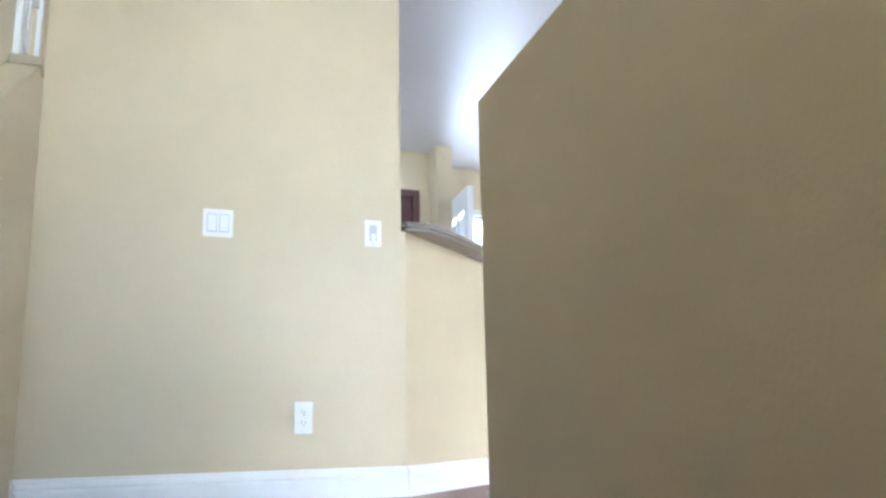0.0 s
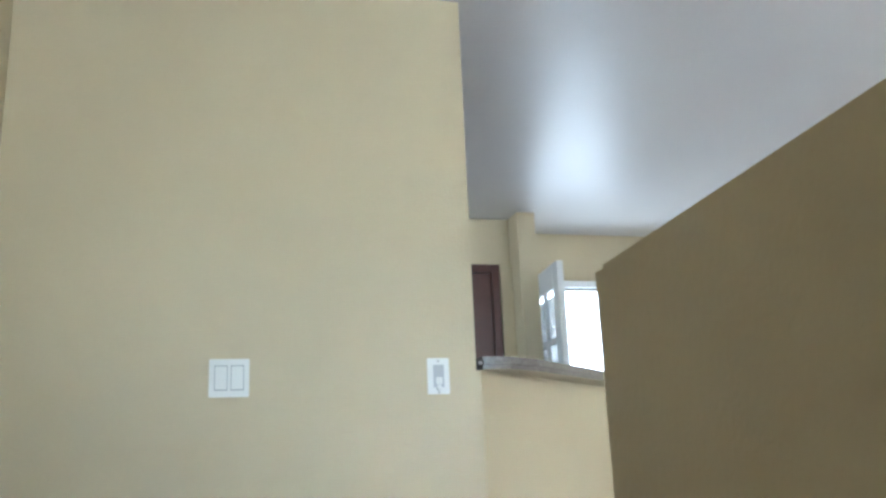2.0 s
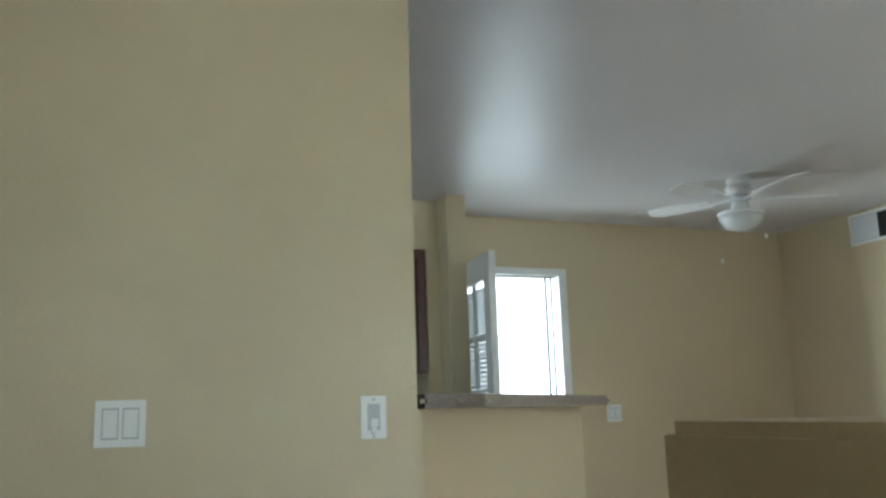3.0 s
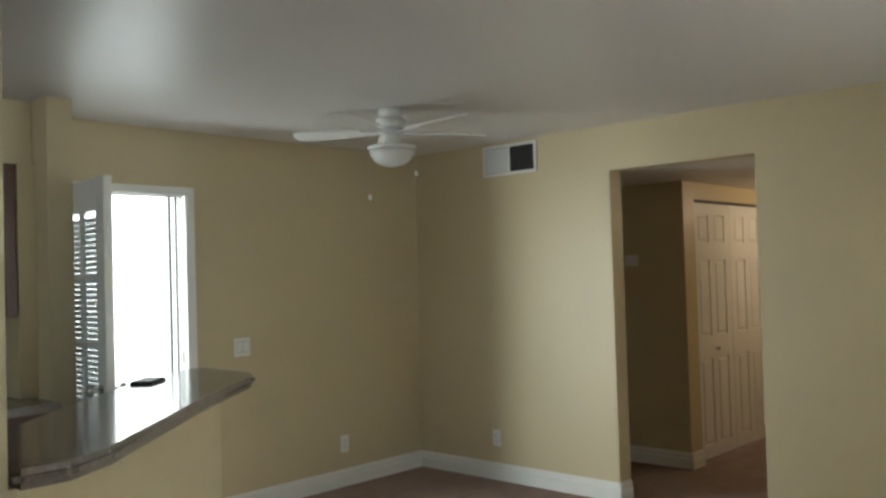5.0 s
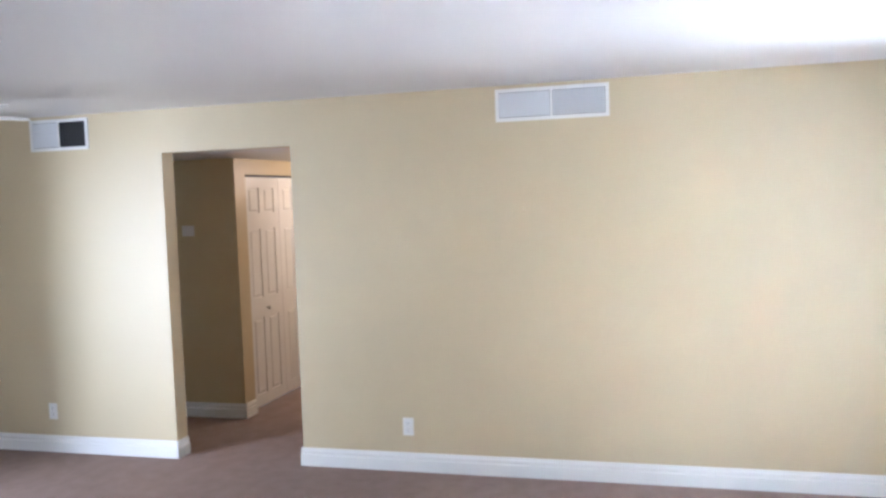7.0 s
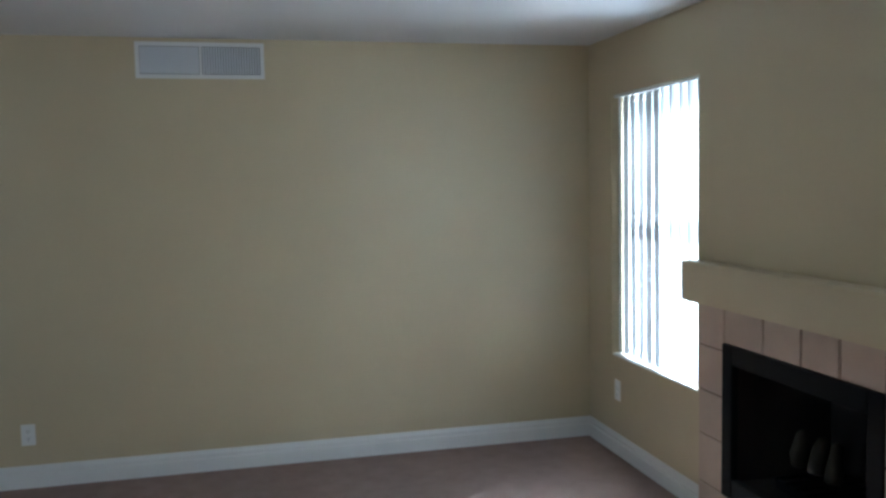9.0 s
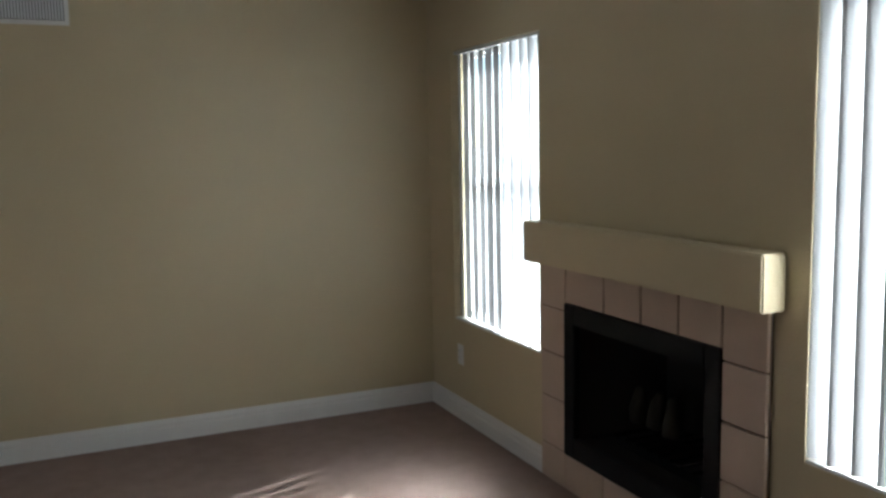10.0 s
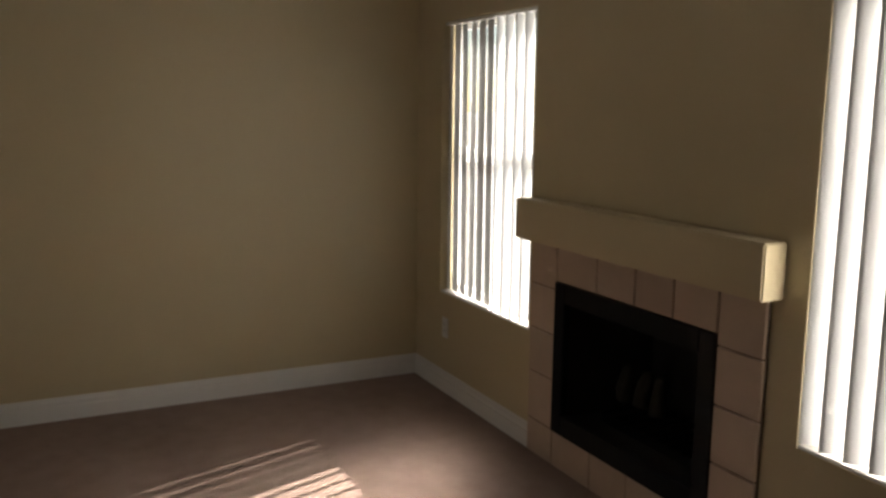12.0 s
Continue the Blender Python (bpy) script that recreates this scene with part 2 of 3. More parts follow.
# breakfast bar wall, kitchen stub wall
bm = bmesh.new()
add_prism(bm, [(0.0, 0.0), (0.015, 0.0), (1.075, 0.985), (1.075, 1.15), (0.98, 1.15), (0.0, 0.19)], 0, 1.072)
structure(part("wall_bar", bm, WALL), "low tan wall angled under the breakfast bar", "wall")
structure(boxes("wall_stub", [(1.08, 1.20, 2.43, YD - 0.002, 0, H)], WALL), "short tan wall end beside the kitchen", "wall")

structure(boxes("wall_soffit", [(XL, 1.078, 2.60, YD - 0.002, 2.032, H - 0.002), (0.992, 1.078, 2.565, YD - 0.002, 0.912, 2.03)], WALL), "tan soffit and filler over the kitchen cabinets", "wall")

# stairs
stairs = structure(new("stairs"), "carpeted stairs climbing to the landing", "stairs")
for k in range(1, 13):
    y1 = TOP_Y - RUN * (k - 1)
    boxes("step", [(-1.322, -0.29, y1 - RUN - 0.02, y1 - 0.002, -RISE * k - 0.2, -RISE * k)], CARPET, stairs, bevel=0.012)
structure(boxes("floor_foot", [(XL, -0.29, -5.6, TOP_Y - RUN * 12, -2.55, -RISE * 13)], CARPET), "carpeted floor at the foot of the stairs", "floor")

# emissive board added outside, standing in for blown-out daylight in the doorway
GLOW = bpy.data.materials.new("daylight_glow_board")
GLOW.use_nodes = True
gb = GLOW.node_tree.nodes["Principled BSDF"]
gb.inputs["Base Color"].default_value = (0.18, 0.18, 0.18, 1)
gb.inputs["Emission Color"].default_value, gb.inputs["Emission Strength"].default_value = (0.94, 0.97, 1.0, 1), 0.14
structure(boxes("backdrop", [(-8, 14, 9.0, 9.1, -2.6, 7)], GLOW), "plain glowing backdrop standing in for daylight beyond the patio door", "backdrop")
# ground outside
# out-of-view slab added to keep steep sky light off the floor by the windows
structure(boxes("sky_blocker", [(-0.1, 4.6, -4.45, YF - 0.142, 2.40, 2.5)], CONCRETE), "plain unseen slab added over the windows to block high sky light", "roof")
# out-of-view slab added to stop sun reaching the stairwell opening
structure(boxes("sun_blocker_entry", [(-2.6, 0.9, -9.2, -5.73, 2.36, 2.46)], CONCRETE), "plain unseen slab added to keep the sun out of the entry", "roof")
structure(boxes("ground", [(-900, 900, -900, 900, -3.0, -2.6)], CONCRETE), "pale concrete ground outside the building", "ground")


# ---- baseboards ----
def baseboard(p, q, h=0.118):
    """A moulded baseboard from p to q along a wall that lies to the left of the way."""
    p, q = Vector(p).to_3d(), Vector(q).to_3d()
    way = (q - p).normalized()
    out = Vector((way.y, -way.x, 0))
    prof = [(0, 0), (0.016, 0), (0.016, h * 0.60), (0.009, h * 0.65), (0.009, h * 0.70), (0.013, h * 0.74), (0.012, h * 0.86), (0.006, h * 0.90), (0.006, h * 0.96), (0.003, h), (0, h)]
    bm = bmesh.new()
    ends = [[bm.verts.new(c + out * d + Vector((0, 0, z))) for d, z in prof] for c in (p, q)]
    n = len(prof)
    for i in range(n):
        j = (i + 1) % n
        bm.faces.new((ends[0][i], ends[0][j], ends[1][j], ends[1][i]))
    bm.faces.new(ends[0][::-1]), bm.faces.new(ends[1])
    return structure(part("baseboard", bm, TRIM), "white moulded baseboard along the carpet", "baseboard")


for p, q in [((XL, 0), (0.012, 0)), ((0.015, 0), (1.08, 0.985)), ((1.075, 0.985), (1.075, 1.15)), ((1.20, YD), (DX0 - 0.06, YD)), ((DX1 + 0.055, YD), (XV, YD)), ((XV, YD), (XV, 1.184)),
             ((XV - 0.016, 1.20), (XV + 0.13, 1.20)), ((XV, 0.284), (XV, YF)), ((XV + 0.13, 0.27), (XV - 0.016, 0.27)), ((XV, YF), (2.735, YF)), ((1.355, YF), (-0.17, YF)),
             ((XL, -0.33), (XL, 0)), ((5.07, 3.08), (5.07, 1.234)), ((5.054, 1.25), (5.24, 1.25)), ((-0.302, -1.52), (-0.17, -1.52)), ((-0.17, -1.52), (-0.17 - 2.088 * SKEW, YF))]:
    baseboard(p, q)


# ---- doors ----
def panel_door(name, width, height, thick, cols, rows, material, parent):
    """A moulded door leaf in the x-z plane from the origin, with sunk panels: rows are (bottom, top) shares."""
    bm = bmesh.new()
    st = 0.09 if width > 0.5 else 0.055
    w = (width - st * (cols + 1)) / cols
    xs = [(st + i * (w + st), st + i * (w + st) + w) for i in range(cols)]
    add_box(bm, 0, width, -thick * 0.6, 0, 0, height)
    edges_x = [0] + [v for x in xs for v in x] + [width]
    for i in range(0, len(edges_x), 2):
        add_box(bm, edges_x[i], edges_x[i + 1], 0.0, thick * 0.4, 0, height)
    zs = [0] + [v * height for r in rows for v in r] + [height]
    for x0, x1 in xs:
        for i in range(0, len(zs), 2):
            add_box(bm, x0, x1, 0.0, thick * 0.4, zs[i], zs[i + 1])
    leaf = part(name, bm, material, parent)
    for x0, x1 in xs:
        for z0, z1 in rows:
            pb = bmesh.new()
            v = add_box(pb, x0 + 0.014, x1 - 0.014, 0.0, thick * 0.36, z0 * height + 0.014, z1 * height - 0.014)
            for u in v:
                if u.co.y > 0.001:
                    u.co.x += 0.012 if u.co.x < (x0 + x1) / 2 else -0.012
                    u.co.z += 0.012 if u.co.z < (z0 + z1) / 2 * height else -0.012
            part("panel", pb, material, leaf)
    return leaf


SIX = [(0.06, 0.43), (0.50, 0.78), (0.82, 0.95)]
BIFOLD = [(0.05, 0.385), (0.475, 0.775), (0.845, 0.955)]

# landing door in the left wall: leaf faces +x
d = empty("door_landing", pose(XL - 0.03, -0.40, 0.0, 0, 0, -90), "white six-panel interior door, closed, on the landing", "door", kind="structure")
panel_door("door_leaf", 0.46, 1.88, 0.04, 2, SIX, TRIM, d)
boxes("door_casing", [(-0.058, -0.002, 0.03, 0.046, 0, 1.88), (0.462, 0.518, 0.03, 0.046, 0, 1.88), (-0.058, 0.518, 0.03, 0.046, 1.88, 1.94)], TRIM, d, bevel=0.004)
bm = bmesh.new()
add_ring(bm, [(0.012, 0), (0.012, 0.03), (0.026, 0.04), (0.028, 0.055), (0.016, 0.066)], 16, pose(0.40, 0.016, 0.93, -90))
part("door_knob", bm, METAL, d, "satin nickel knob", smooth=True)
for z in (0.25, 0.95, 1.66):
    boxes("hinge", [(-0.004, 0.006, 0.014, 0.036, z, z + 0.085)], METAL, d)

# closet bifold doors, facing -y, lit by the hall lamp
for i in range(2):
    w = 0.62
    leaf = empty("bifold_door", pose(5.245 + i * (w + 0.004) + w, 1.285, 0.02, 0, 0, 180), "white panelled bifold closet door leaf in the hallway", "closet door", "closet doors in the hallway")
    panel_door("leaf", w, 1.895, 0.022, 2, BIFOLD, TRIM, leaf)
    if i % 2 == 0:
        bm = bmesh.new()
        add_ring(bm, [(0.006, 0), (0.006, 0.016), (0.014, 0.022), (0.013, 0.03), (0.006, 0.034)], 14, pose(0.31, 0.014, 0.80, -90))
        part("knob", bm, METAL, leaf, smooth=True)
structure(boxes("trim_closet_track", [(5.24, 6.50, 1.262, 1.30, 1.917, 1.935)], SLOT), "dark bifold door track over the closet", "trim")

# patio door: frame in the wall, open leaf with panes
frame_d = empty("door_patio", pose(0, 0, 0), "white frame of the patio doorway, bright daylight beyond", "door frame", kind="structure")
boxes("door_frame", [(DX0 - 0.05, DX0 + 0.012, YD - 0.016, YD + 0.10, 0, DZ), (DX1 - 0.012, DX1 + 0.05, YD - 0.016, YD + 0.10, 0, DZ), (DX0 - 0.05, DX1 + 0.05, YD - 0.016, YD + 0.10, DZ, DZ + 0.05)], TRIM, frame_d, bevel=0.004)
boxes("screen_stile", [(2.018, 2.032, YD + 0.07, YD + 0.09, 0.02, DZ), (2.052, 2.060, YD + 0.05, YD + 0.07, 0.02, DZ)], DARK, frame_d, "thin grey screen door edge")
boxes("door_sill", [(DX0, DX1, YD - 0.01, YD + 0.14, 0, 0.018)], METAL, frame_d)
boxes("strike_plate", [(DX1 - 0.016, DX1 - 0.011, YD + 0.02, YD + 0.05, 0.96, 1.03)], METAL, frame_d)
leaf_len = 0.885
leaf_turn = math.degrees(math.atan2(2.03 - 2.91, 1.18 - 1.265))
pl = empty("patio_door_leaf", pose(1.265, 2.91, 0.02, 0, 0, leaf_turn), "white glazed door leaf standing open into the room", "door")
LH = 1.915
boxes("leaf_frame", [(0, 0.105, -0.02, 0.02, 0, LH), (leaf_len - 0.105, leaf_len, -0.02, 0.02, 0, LH), (0.105, leaf_len - 0.105, -0.02, 0.02, 0, 0.24), (0.105, leaf_len - 0.105, -0.02, 0.02, LH - 0.15, LH)], TRIM, pl, bevel=0.003)
gz0, gz1, gx0, gx1 = 0.24, LH - 0.15, 0.105, leaf_len - 0.105
for i in range(1, 3):
    x = gx0 + (gx1 - gx0) * i / 3
    boxes("muntin", [(x - 0.011, x + 0.011, -0.013, 0.013, gz0, gz1)], TRIM, pl)
for k in range(1, 5):
    z = gz0 + (gz1 - gz0) * k / 5
    boxes("muntin", [(gx0, gx1, -0.0125, 0.0125, z - 0.011, z + 0.011)], TRIM, pl)
for i in range(3):
    for k in range(5):
        x0, x1 = gx0 + (gx1 - gx0) * i / 3 + 0.012, gx0 + (gx1 - gx0) * (i + 1) / 3 - 0.012
        z0, z1 = gz0 + (gz1 - gz0) * k / 5 + 0.012, gz0 + (gz1 - gz0) * (k + 1) / 5 - 0.012
        boxes("pane", [(x0, x1, -0.003, 0.003, z0, z1)], GLASS, pl).visible_shadow = False
for side in (1, -1):
    bm = bmesh.new()
    add_ring(bm, [(0.024, 0.0), (0.024, 0.006), (0.010, 0.010), (0.010, 0.035), (0.026, 0.045), (0.027, 0.06), (0.014, 0.07)], 18, pose(leaf_len - 0.055, 0.02 * side, 0.95, -90 * side))
    part("door_knob", bm, METAL, pl, "satin nickel knob", smooth=True)


boxes("mini_blind", [(gx0 + 0.01, gx1 - 0.01, 0.016, 0.0185, gz0 + 0.02 + 0.026 * k, gz0 + 0.0435 + 0.026 * k) for k in range(57)], SLAT, pl, "narrow white blind over the door glass")

# ---- windows and vertical blinds ----
def window(name, x0, x1, label):
    w = empty(name, pose(0, 0, 0), label, "window", kind="structure")
    y0, y1 = YF - 0.13, YF - 0.09
    boxes("window_frame", [(x0, x0 + 0.04, y0, y1, WZ0, WZ1), (x1 - 0.04, x1, y0, y1, WZ0, WZ1), (x0 + 0.04, x1 - 0.04, y0, y1, WZ0, WZ0 + 0.04), (x0 + 0.04, x1 - 0.04, y0, y1, WZ1 - 0.04, WZ1)], TRIM, w)
    zr = 1.33
    if x0 > 2:
        boxes("meeting_rail", [(x0 + 0.04, x1 - 0.04, y0 + 0.002, y1 - 0.002, zr - 0.04, zr + 0.04)], TRIM, w)
    for z0, z1 in (((WZ0 + 0.04, zr - 0.04), (zr + 0.04, WZ1 - 0.04)) if x0 > 2 else ((WZ0 + 0.04, WZ1 - 0.04),)):
        boxes("pane", [(x0 + 0.042, x1 - 0.042, y0 + 0.017, y0 + 0.023, z0 + 0.002, z1 - 0.002)], GLASS, w).visible_shadow = False
    boxes("window_sill", [(x0, x1, YF - 0.09, YF - 0.002, WZ0 - 0.001, WZ0 + 0.012)], TRIM, w, bevel=0.003)


window("window_1", *W1, "white-framed sash window beyond vertical blinds")
window("window_2", *W2, "white-framed sash window beyond vertical blinds")


def slat_mesh(width, height):
    bm = bmesh.new()
    cols = 6
    rows = []
    for z in (0, height):
        rows.append([[bm.verts.new(((u / cols - 0.5) * width, 0.008 * (1 - (2 * u / cols - 1) ** 2) + t, z)) for u in range(cols + 1)] for t in (0, 0.0008)])
    for t in (0, 1):
        for u in range(cols):
            bm.faces.new((rows[0][t][u], rows[0][t][u + 1], rows[1][t][u + 1], rows[1][t][u]))
    for u in (0, cols):
        bm.faces.new((rows[0][0][u], rows[0][1][u], rows[1][1][u], rows[1][0][u]))
    bmesh.ops.recalc_face_normals(bm, faces=bm.faces[:])
    me = bpy.data.meshes.new("slat")
    bm.to_mesh(me)
    bm.free()
    me.materials.append(SLAT)
    me.shade_smooth()
    return me


SLAT_MESH = slat_mesh(0.089, WZ1 - WZ0 - 0.034)


def blind(x0, x1, turns, label):
    b = empty("vertical_blind", pose(0, 0, 0), label, "blind", "vertical blinds at the windows")
    y = YF - 0.033
    boxes("headrail", [(x0 + 0.004, x1 - 0.004, y - 0.02, y + 0.02, WZ1 - 0.017, WZ1 - 0.002)], TRIM, b, bevel=0.003)
    n = len(turns)
    rnd = random.Random(n + int(100 * x0))
    for i, a in enumerate(turns):
        x = x0 + 0.024 + (x1 - x0 - 0.048) * i / (n - 1)
        ob = new("slat", SLAT_MESH)
        ob.matrix_basis = pose(x, y, WZ0 + 0.016, rnd.uniform(-0.2, 0.2), rnd.uniform(-0.25, 0.25), a + rnd.uniform(-3, 3))
        ob.parent = b
    bm = bmesh.new()
    for i in range(60):
        z = WZ0 + 0.05 + i * 0.012
        bmesh.ops.create_icosphere(bm, subdivisions=1, radius=0.0028, matrix=Matrix.Translation((x0 + 0.03, y + 0.035, z)))
    part("bead_chain", bm, METAL, b, "small metal bead chain")
    return b


blind(*W1, [120, 119, 121, 120, 122, 170, 172, 171, 173, 171, 172], "white vinyl vertical blind, slats half open to the sun")
blind(*W2, [46] * 11, "white vinyl vertical blind with sun on its turned slats")

# ---- fireplace ----
fp = empty("fireplace", pose(0, 0, 0), "fireplace with beige tile surround, black firebox and tan mantel", "fireplace")
TX0, TX1, TZ = 1.36, 2.73, 1.003
boxes("tile_backing", [(TX0 + 0.005, 1.565, YF + 0.001, YF + 0.014, 0, TZ), (2.523, TX1, YF + 0.001, YF + 0.018, 0, TZ), (1.565, 2.523, YF + 0.001, YF + 0.018, 0.838, TZ), (1.565, 2.523, YF + 0.001, YF + 0.018, 0, 0.165)], GROUT, fp)
bm = bmesh.new()
add_box(bm, 1.318, 2.759, YF + 0.001, -3.51, 1.003, 1.184)
part("mantel", bm, WALL, fp, "boxy tan painted mantel shelf", bevel=0.006)
boxes("firebox_frame", [(1.563, 1.64, YF, YF + 0.034, 0.165, 0.838), (2.45, 2.525, YF, YF + 0.034, 0.165, 0.838), (1.64, 2.45, YF, YF + 0.034, 0.755, 0.838), (1.64, 2.45, YF, YF + 0.034, 0.165, 0.255)], BLACK, fp, "black metal firebox surround", bevel=0.003)
for nm, row in (("firebox_side", (1.60, 1.62, YF - 0.5, YF - 0.002, 0.2, 0.82)), ("firebox_side", (2.47, 2.49, YF - 0.5, YF - 0.002, 0.2, 0.82)), ("firebox_back", (1.62, 2.47, YF - 0.5, YF - 0.48, 0.2, 0.82)),
                ("firebox_floor", (1.62, 2.47, YF - 0.48, YF - 0.002, 0.2, 0.235)), ("firebox_top", (1.62, 2.47, YF - 0.48, YF - 0.002, 0.79, 0.82))):
    boxes(nm, [row], SOOT, fp, "soot-black firebox lining")
for i in range(3):
    x = 2.12 + 0.11 * i
    bm = bmesh.new()
    add_ring(bm, [(0.02, -0.01), (0.032, 0.0), (0.036, 0.05), (0.03, 0.10), (0.024, 0.14), (0.010, 0.15)], 14, pose(x, YF - 0.22, 0.33, 24 - 10 * i, 0, 40 - 50 * i))
    for v in bm.verts:
        v.co += 0.012 * noise.noise_vector(v.co * 14)
    part("log", bm, LOG, fp, smooth=True)
boxes("grate", [(1.72 + 0.07 * i, 1.732 + 0.07 * i, YF - 0.42, YF - 0.12, 0.27, 0.285) for i in range(10)] + [(1.72, 2.36, YF - 0.14, YF - 0.125, 0.235, 0.275), (1.72, 2.36, YF - 0.42, YF - 0.405, 0.235, 0.275)], BLACK, fp)


def tile(x0, x1, z0, z1):
    g = 0.0035
    bm = bmesh.new()
    add_box(bm, x0 + g, x1 - g, YF + 0.012, YF + 0.026, z0 + g, z1 - g)
    part("tile", bm, TILE, fp, bevel=0.0025)


for z0, z1 in ((0.0, 0.165), (0.165, 0.39), (0.39, 0.595), (0.595, 0.80), (0.80, TZ - 0.002)):
    for x0, x1 in ((TX0, 1.565), (2.523, TX1)):
        tile(x0, x1, z0, z1)
xs = [1.565, 1.785, 2.0, 2.24, 2.523]
for x0, x1 in zip(xs, xs[1:]):
    tile(x0, x1, 0.838, TZ - 0.002)
    tile(x0, x1, 0.0, 0.165)


# ---- wall plates ----
def plate(m, w, h, name, label, category, rockers=0, outlet=False, blank=False):
    """A wall plate in the x-z plane facing -y at the pose m."""
    p = empty(name, m, label, category)
    boxes("cover", [(-w / 2, w / 2, -0.006, 0, -h / 2, h / 2)], PLASTIC, p, bevel=0.002)
    for i in range(rockers):
        x = (i - (rockers - 1) / 2) * 0.046
        boxes("rocker_rim", [(x - 0.0185, x + 0.0185, -0.0068, -0.0055, -0.036, 0.036)], RIM, p)
        bm = bmesh.new()
        v = add_box(bm, x - 0.0165, x + 0.0165, -0.012, -0.006, -0.033, 0.033)
        for u in v:
            if u.co.y < -0.01 and u.co.z < 0:
                u.co.y += 0.004
        part("rocker", bm, PLASTIC, p, bevel=0.0012)
    if outlet:
        for z in (-0.02, 0.02):
            bm = bmesh.new()
            add_ring(bm, [(0.0165, 0.0), (0.0165, 0.003), (0.0155, 0.004)], 20, pose(0, -0.0055, z, 90))
            face = part("outlet_face", bm, PLASTIC, p)
            boxes("slot", [(-0.0075, -0.0055, -0.0102, -0.009, z - 0.001, z + 0.008), (0.0055, 0.0075, -0.0102, -0.009, z - 0.001, z + 0.007), (-0.002, 0.002, -0.0102, -0.009, z - 0.010, z - 0.006)], SLOT, face)
    return p


plate(pose(-0.748, 0, 1.058), 0.114, 0.11, "light_switch", "white double rocker light switch on the tan wall", "light switch", rockers=2)
sw = plate(pose(-0.124, 0, 1.055), 0.070, 0.11, "dimmer_switch", "white single slide switch near the wall's edge", "light switch")
boxes("inset", [(-0.0165, 0.0165, -0.0085, -0.0055, -0.034, 0.034)], mat("grey_track", (0.50, 0.51, 0.53), 0.5, bump=0.0), sw, "grey slider track")
for z in (-0.050, 0.046):
    bm = bmesh.new()
    add_ring(bm, [(0.004, 0.0), (0.004, 0.0015), (0.002, 0.002)], 10, pose(0, -0.0058, z, 90))
    part("screw", bm, METAL, sw)
boxes("slider", [(-0.010, 0.010, -0.0165, -0.0085, -0.026, -0.004)], TRIM, sw, bevel=0.002)
bm = bmesh.new()
add_ring(bm, [(0.009, 0.0), (0.009, 0.004), (0.006, 0.007)], 16, pose(0, -0.0058, -0.036, 90))
part("push_button", bm, TRIM, sw, "small round white button")
plate(pose(-0.404, 0, 0.311), 0.07, 0.12, "wall_outlet", "white duplex power outlet low on the switch wall", "outlet", outlet=True)
plate(pose(XV, 2.18, 0.29, 0, 0, 90).copy() @ pose(0, 0, 0, 0, 0, 180), 0.07, 0.115, "wall_outlet", "white power outlet near the room corner", "outlet", outlet=True)
for m, lab in ((pose(XV, -0.45, 0.282, 0, 0, -90), "white power outlet on the long vent wall"),):
    plate(m, 0.07, 0.112, "wall_outlet", lab, "outlet", outlet=True)
plate(pose(3.27, YD, 0.29), 0.07, 0.115, "wall_outlet", "white power outlet low on the patio wall", "outlet", outlet=True)
plate(pose(2.459, YD, 1.024), 0.114, 0.114, "light_switch", "white double switch plate beside the patio door", "light switch", rockers=2)
plate(pose(3.64, YF, 0.367, 0, 0, 180), 0.07, 0.115, "wall_outlet", "white power outlet under the window", "outlet", outlet=True)
plate(pose(1.08, 2.62, 1.06, 0, 0, -90), 0.07, 0.115, "wall_outlet", "white outlet on the kitchen stub wall", "outlet", outlet=True)
plate(pose(5.07, 1.68, 1.50, 0, 0, -90), 0.11, 0.085, "thermostat", "small pale thermostat on the hallway wall", "thermostat")


# ---- ceiling-height vents, facing -x ----
def vent(y0, y1, z0, z1, label, dark_half):
    v = empty("wall_vent_grille", pose(XV, (y0 + y1) / 2, (z0 + z1) / 2), label, "vent")
    w, h, f = (y1 - y0) / 2, (z1 - z0) / 2, 0.022
    boxes("frame", [(-0.012, 0, -w, -w + f, -h, h), (-0.012, 0, w - f, w, -h, h), (-0.012, 0, -w + f, w - f, -h, -h + f), (-0.012, 0, -w + f, w - f, h - f, h), (-0.012, 0, -0.007, 0.007, -h + f, h - f)], TRIM, v, bevel=0.002)
    boxes("backing", [(-0.003, -0.001, -w + f, w - f, -h + f, h - f)], SLOT, v)
    for side in (0, 1):
        a, b = (0.009, w - f - 0.002) if side else (-w + f + 0.002, -0.009)
        n = 9 if (dark_half and not side) else 22
        # the far half is turned open in the dark one
        tilt = 14 if (dark_half and not side) else (62 if not side else 78)
        hw = 0.004 if n == 9 else (b - a) / n * (0.42 if side == 0 else 0.48)
        for i in range(n):
            y = a + (b - a) * (i + 0.5) / n
            boxes("blade", [(-0.0004, 0.0004, -hw, hw, -h + f + 0.003, h - f - 0.003)], SLOT if n == 9 else VENT_GREY, v, m=pose(-0.0075, y, 0, 0, 0, 90 - tilt if tilt < 30 else 90 - tilt))


vent(1.755, 2.224, 2.11, 2.325, "white wall vent with one half open and dark", True)
vent(-1.728, -1.066, 2.132, 2.322, "wide white double wall vent under the ceiling", False)

# ---- ceiling fan ----
fan = empty("ceiling_fan", pose(2.59, 1.65, H), "white ceiling fan with bowl light, hanging at rest", "ceiling fan")


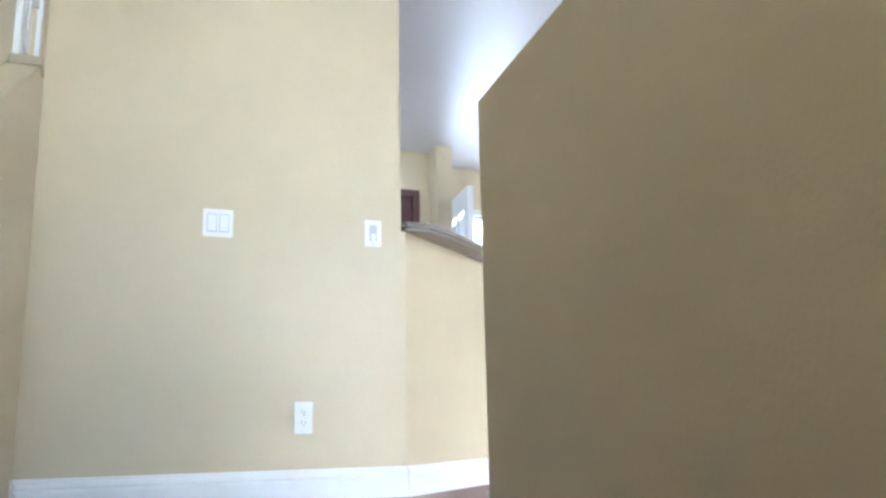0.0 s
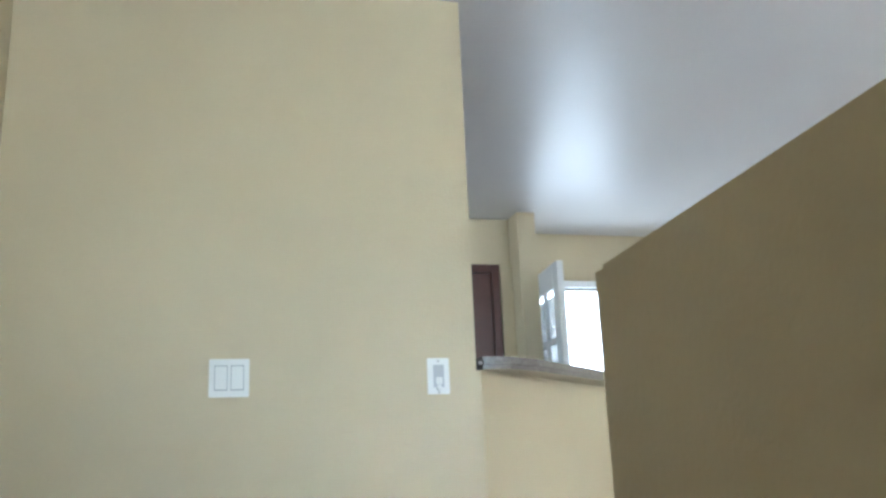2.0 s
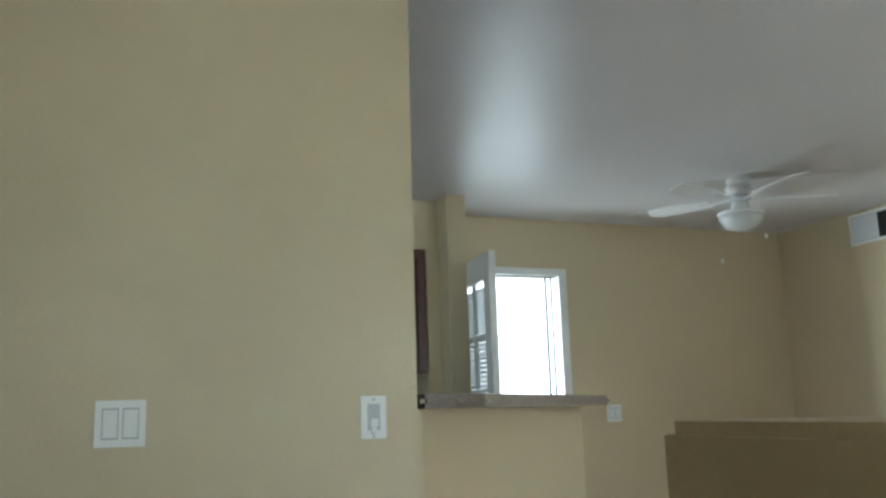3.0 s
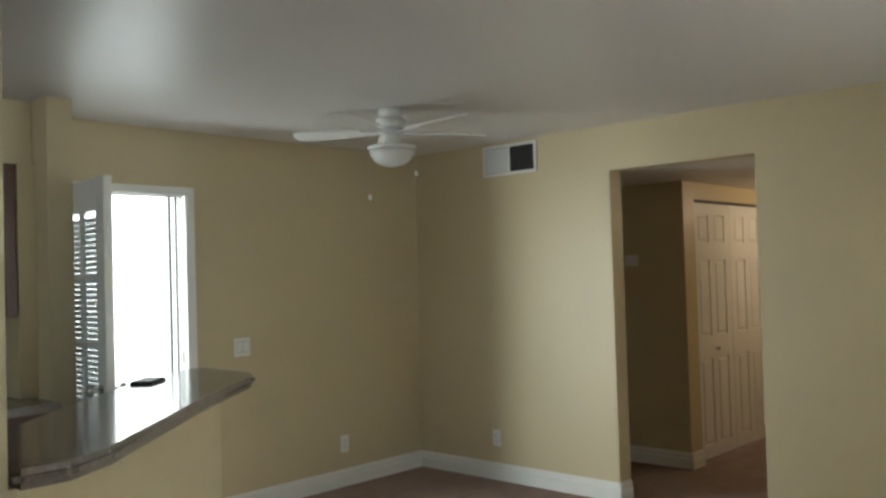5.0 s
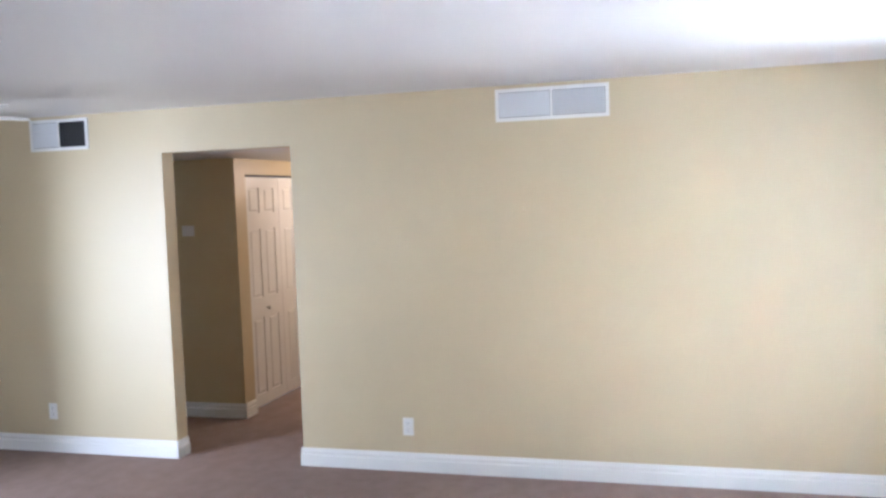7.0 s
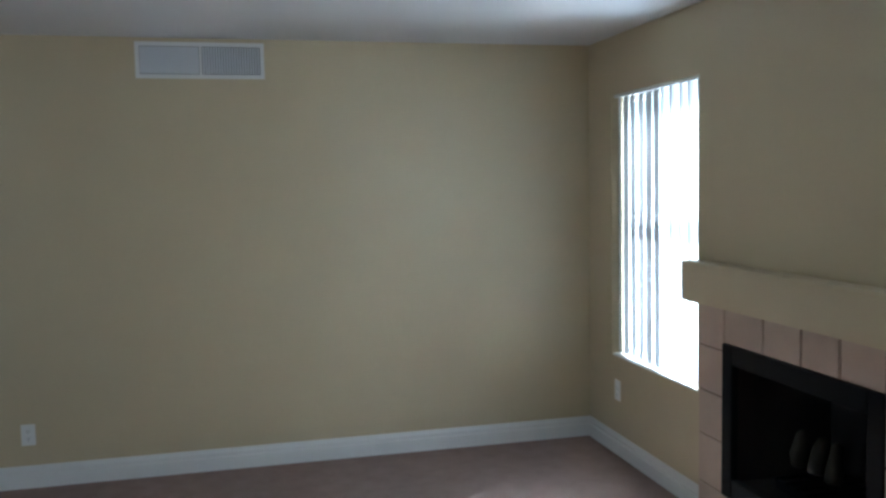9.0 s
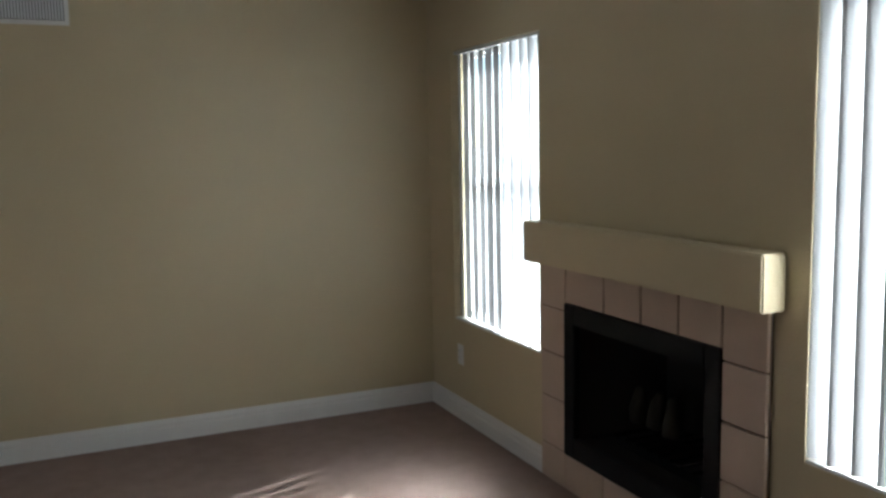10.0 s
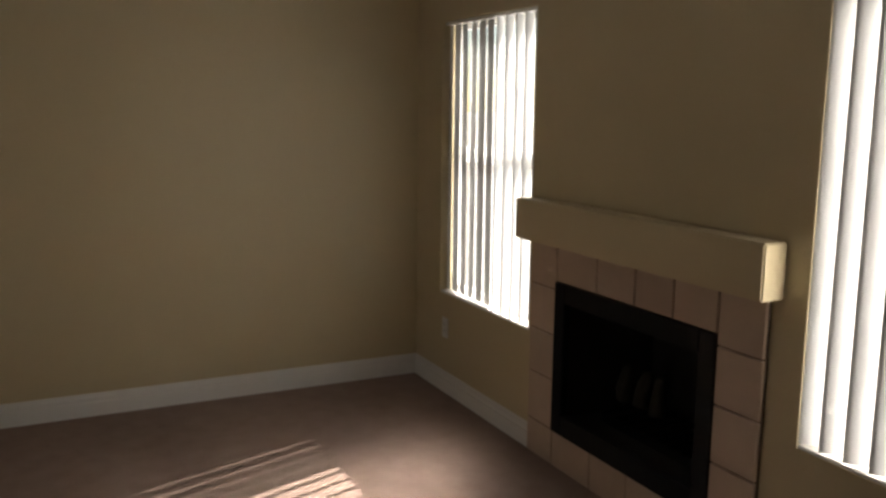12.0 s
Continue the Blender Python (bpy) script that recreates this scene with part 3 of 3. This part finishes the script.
def turned(name, prof, material, steps=32, m=Matrix(), label=""):
    bm = bmesh.new()
    add_ring(bm, prof, steps, m)
    ob = part(name, bm, material, fan, label)
    for p in ob.data.polygons:
        p.use_smooth = len(p.vertices) == 4
    return ob


turned("canopy", [(0.060, -0.001), (0.066, -0.008), (0.067, -0.036), (0.060, -0.046), (0.052, -0.052)], TRIM)
turned("motor", [(0.056, -0.053), (0.080, -0.058), (0.086, -0.066), (0.086, -0.088), (0.078, -0.098), (0.056, -0.106)], TRIM)
turned("motor_collar", [(0.058, -0.107), (0.064, -0.112), (0.064, -0.132), (0.052, -0.142)], VENT_GREY, label="grey motor collar that carries the blade arms")
turned("switch_housing", [(0.042, -0.143), (0.044, -0.150), (0.044, -0.186), (0.060, -0.196), (0.104, -0.205)], TRIM)
turned("bowl_rim", [(0.124, -0.204), (0.131, -0.207), (0.131, -0.217), (0.121, -0.223)], TRIM)
turned("bowl", [(0.118, -0.2235), (0.122, -0.236), (0.116, -0.256), (0.096, -0.284), (0.064, -0.303), (0.028, -0.313), (0.005, -0.315)], OPAL, label="frosted glass light bowl")
for i in range(5):
    a = 49 + 72 * i
    m = pose(0, 0, -0.122, 0, 0, a)
    blade = bmesh.new()
    outline = [(0.17, -0.045), (0.30, -0.058), (0.50, -0.064), (0.545, -0.05), (0.56, 0.0), (0.545, 0.05), (0.50, 0.064), (0.30, 0.058), (0.17, 0.045)]
    add_prism(blade, outline, -0.0035, 0.0035)
    ob = part("blade", blade, TRIM, fan, m=m @ pose(0, 0, 0, 12, 0, 0))
    boxes("blade_arm", [(0.034, 0.24, -0.013, 0.013, -0.010, -0.004)], TRIM, ob, m=pose(0, 0, 0))
for x, y, z in ((-0.052, 0.058, -0.46), (0.05, -0.062, -0.34)):
    bm = bmesh.new()
    add_ring(bm, [(0.001, z), (0.001, -0.20)], 6, Matrix.Translation((x * 1.6, y * 1.6, 0)))
    chain = part("pull_chain", bm, METAL, fan)
    turned("chain_knob", [(0.003, z - 0.03), (0.009, z - 0.022), (0.009, z - 0.006), (0.003, z)], TRIM, 10, Matrix.Translation((x * 1.6, y * 1.6, 0))).parent = fan

# ---- breakfast bar ----
bar = empty("bar_top", pose(0, 0, 0), "polished speckled granite breakfast bar top with rounded edge", "countertop")
bm = bmesh.new()
add_prism(bm, [(0.001, -0.035), (0.11, -0.035), (0.23, 0.04), (0.69, 0.49), (1.10, 0.86), (1.17, 0.90), (1.205, 0.98), (1.20, 1.28), (1.14, 1.31), (1.03, 1.27), (0.50, 0.80), (0.002, 0.32)], 1.072, 1.112)
part("slab", bm, GRANITE, bar, bevel=0.014)
tray = empty("dark_tray", pose(0.825, 1.025, 1.112, 0, 0, 40), "thin dark case lying on the bar top", "case")
boxes("case_body", [(-0.065, 0.065, -0.04, 0.04, 0, 0.008)], DARK, tray, bevel=0.003)
boxes("lid_edge", [(-0.06, 0.06, -0.035, 0.035, 0.008, 0.011)], BLACK, tray)


# ---- kitchen ----
def cabinet(name, x0, x1, y0, y1, z0, z1, doors, label):
    c = empty(name, pose(x0, y0, z0), label, "cabinet")
    w, dpt, h = x1 - x0, y1 - y0, z1 - z0
    boxes("body", [(0, w, 0.02, dpt, 0, h)], CHERRY, c)
    dw = w / doors
    for i in range(doors):
        a, b = i * dw + 0.003, (i + 1) * dw - 0.003
        dr = boxes("door", [(a, a + 0.055, 0, 0.019, 0.003, h - 0.003), (b - 0.055, b, 0, 0.019, 0.003, h - 0.003), (a + 0.055, b - 0.055, 0, 0.019, 0.003, 0.06), (a + 0.055, b - 0.055, 0, 0.019, h - 0.06, h - 0.003)], CHERRY, c, bevel=0.003)
        boxes("door_panel", [(a + 0.057, b - 0.057, 0.008, 0.018, 0.062, h - 0.062)], CHERRY, dr, bevel=0.006)
    return c


cabinet("wall_cabinet", 0.40, 0.99, 2.56, YD - 0.002, 1.30, 2.03, 2, "dark cherry wood wall cabinet with raised-panel doors")
cabinet("wall_cabinet", -0.20, 0.395, 2.56, YD - 0.002, 1.30, 2.03, 2, "dark cherry wood wall cabinet with raised-panel doors")
cabinet("base_cabinet", 0.30, 1.04, 2.34, YD - 0.002, 0.001, 0.87, 2, "dark cherry wood base cabinet under the worktop")
cabinet("base_cabinet", -0.50, 0.295, 2.34, YD - 0.002, 0.001, 0.87, 2, "dark cherry wood base cabinet under the worktop")
wt = boxes("kitchen_worktop", [(-0.6, 1.075, 2.29, YD - 0.004, 0.871, 0.91)], GRANITE, bevel=0.01)
tagged(wt, "polished speckled granite kitchen worktop on cabinets", "countertop")

# hall lamp
hl = empty("hall_ceiling_light", pose(6.3, 0.45, HALL_H), "small flush ceiling light with a warm bulb", "ceiling light")
bm = bmesh.new()
add_ring(bm, [(0.09, -0.001), (0.09, -0.02), (0.06, -0.026)], 24)
part("base", bm, TRIM, hl)
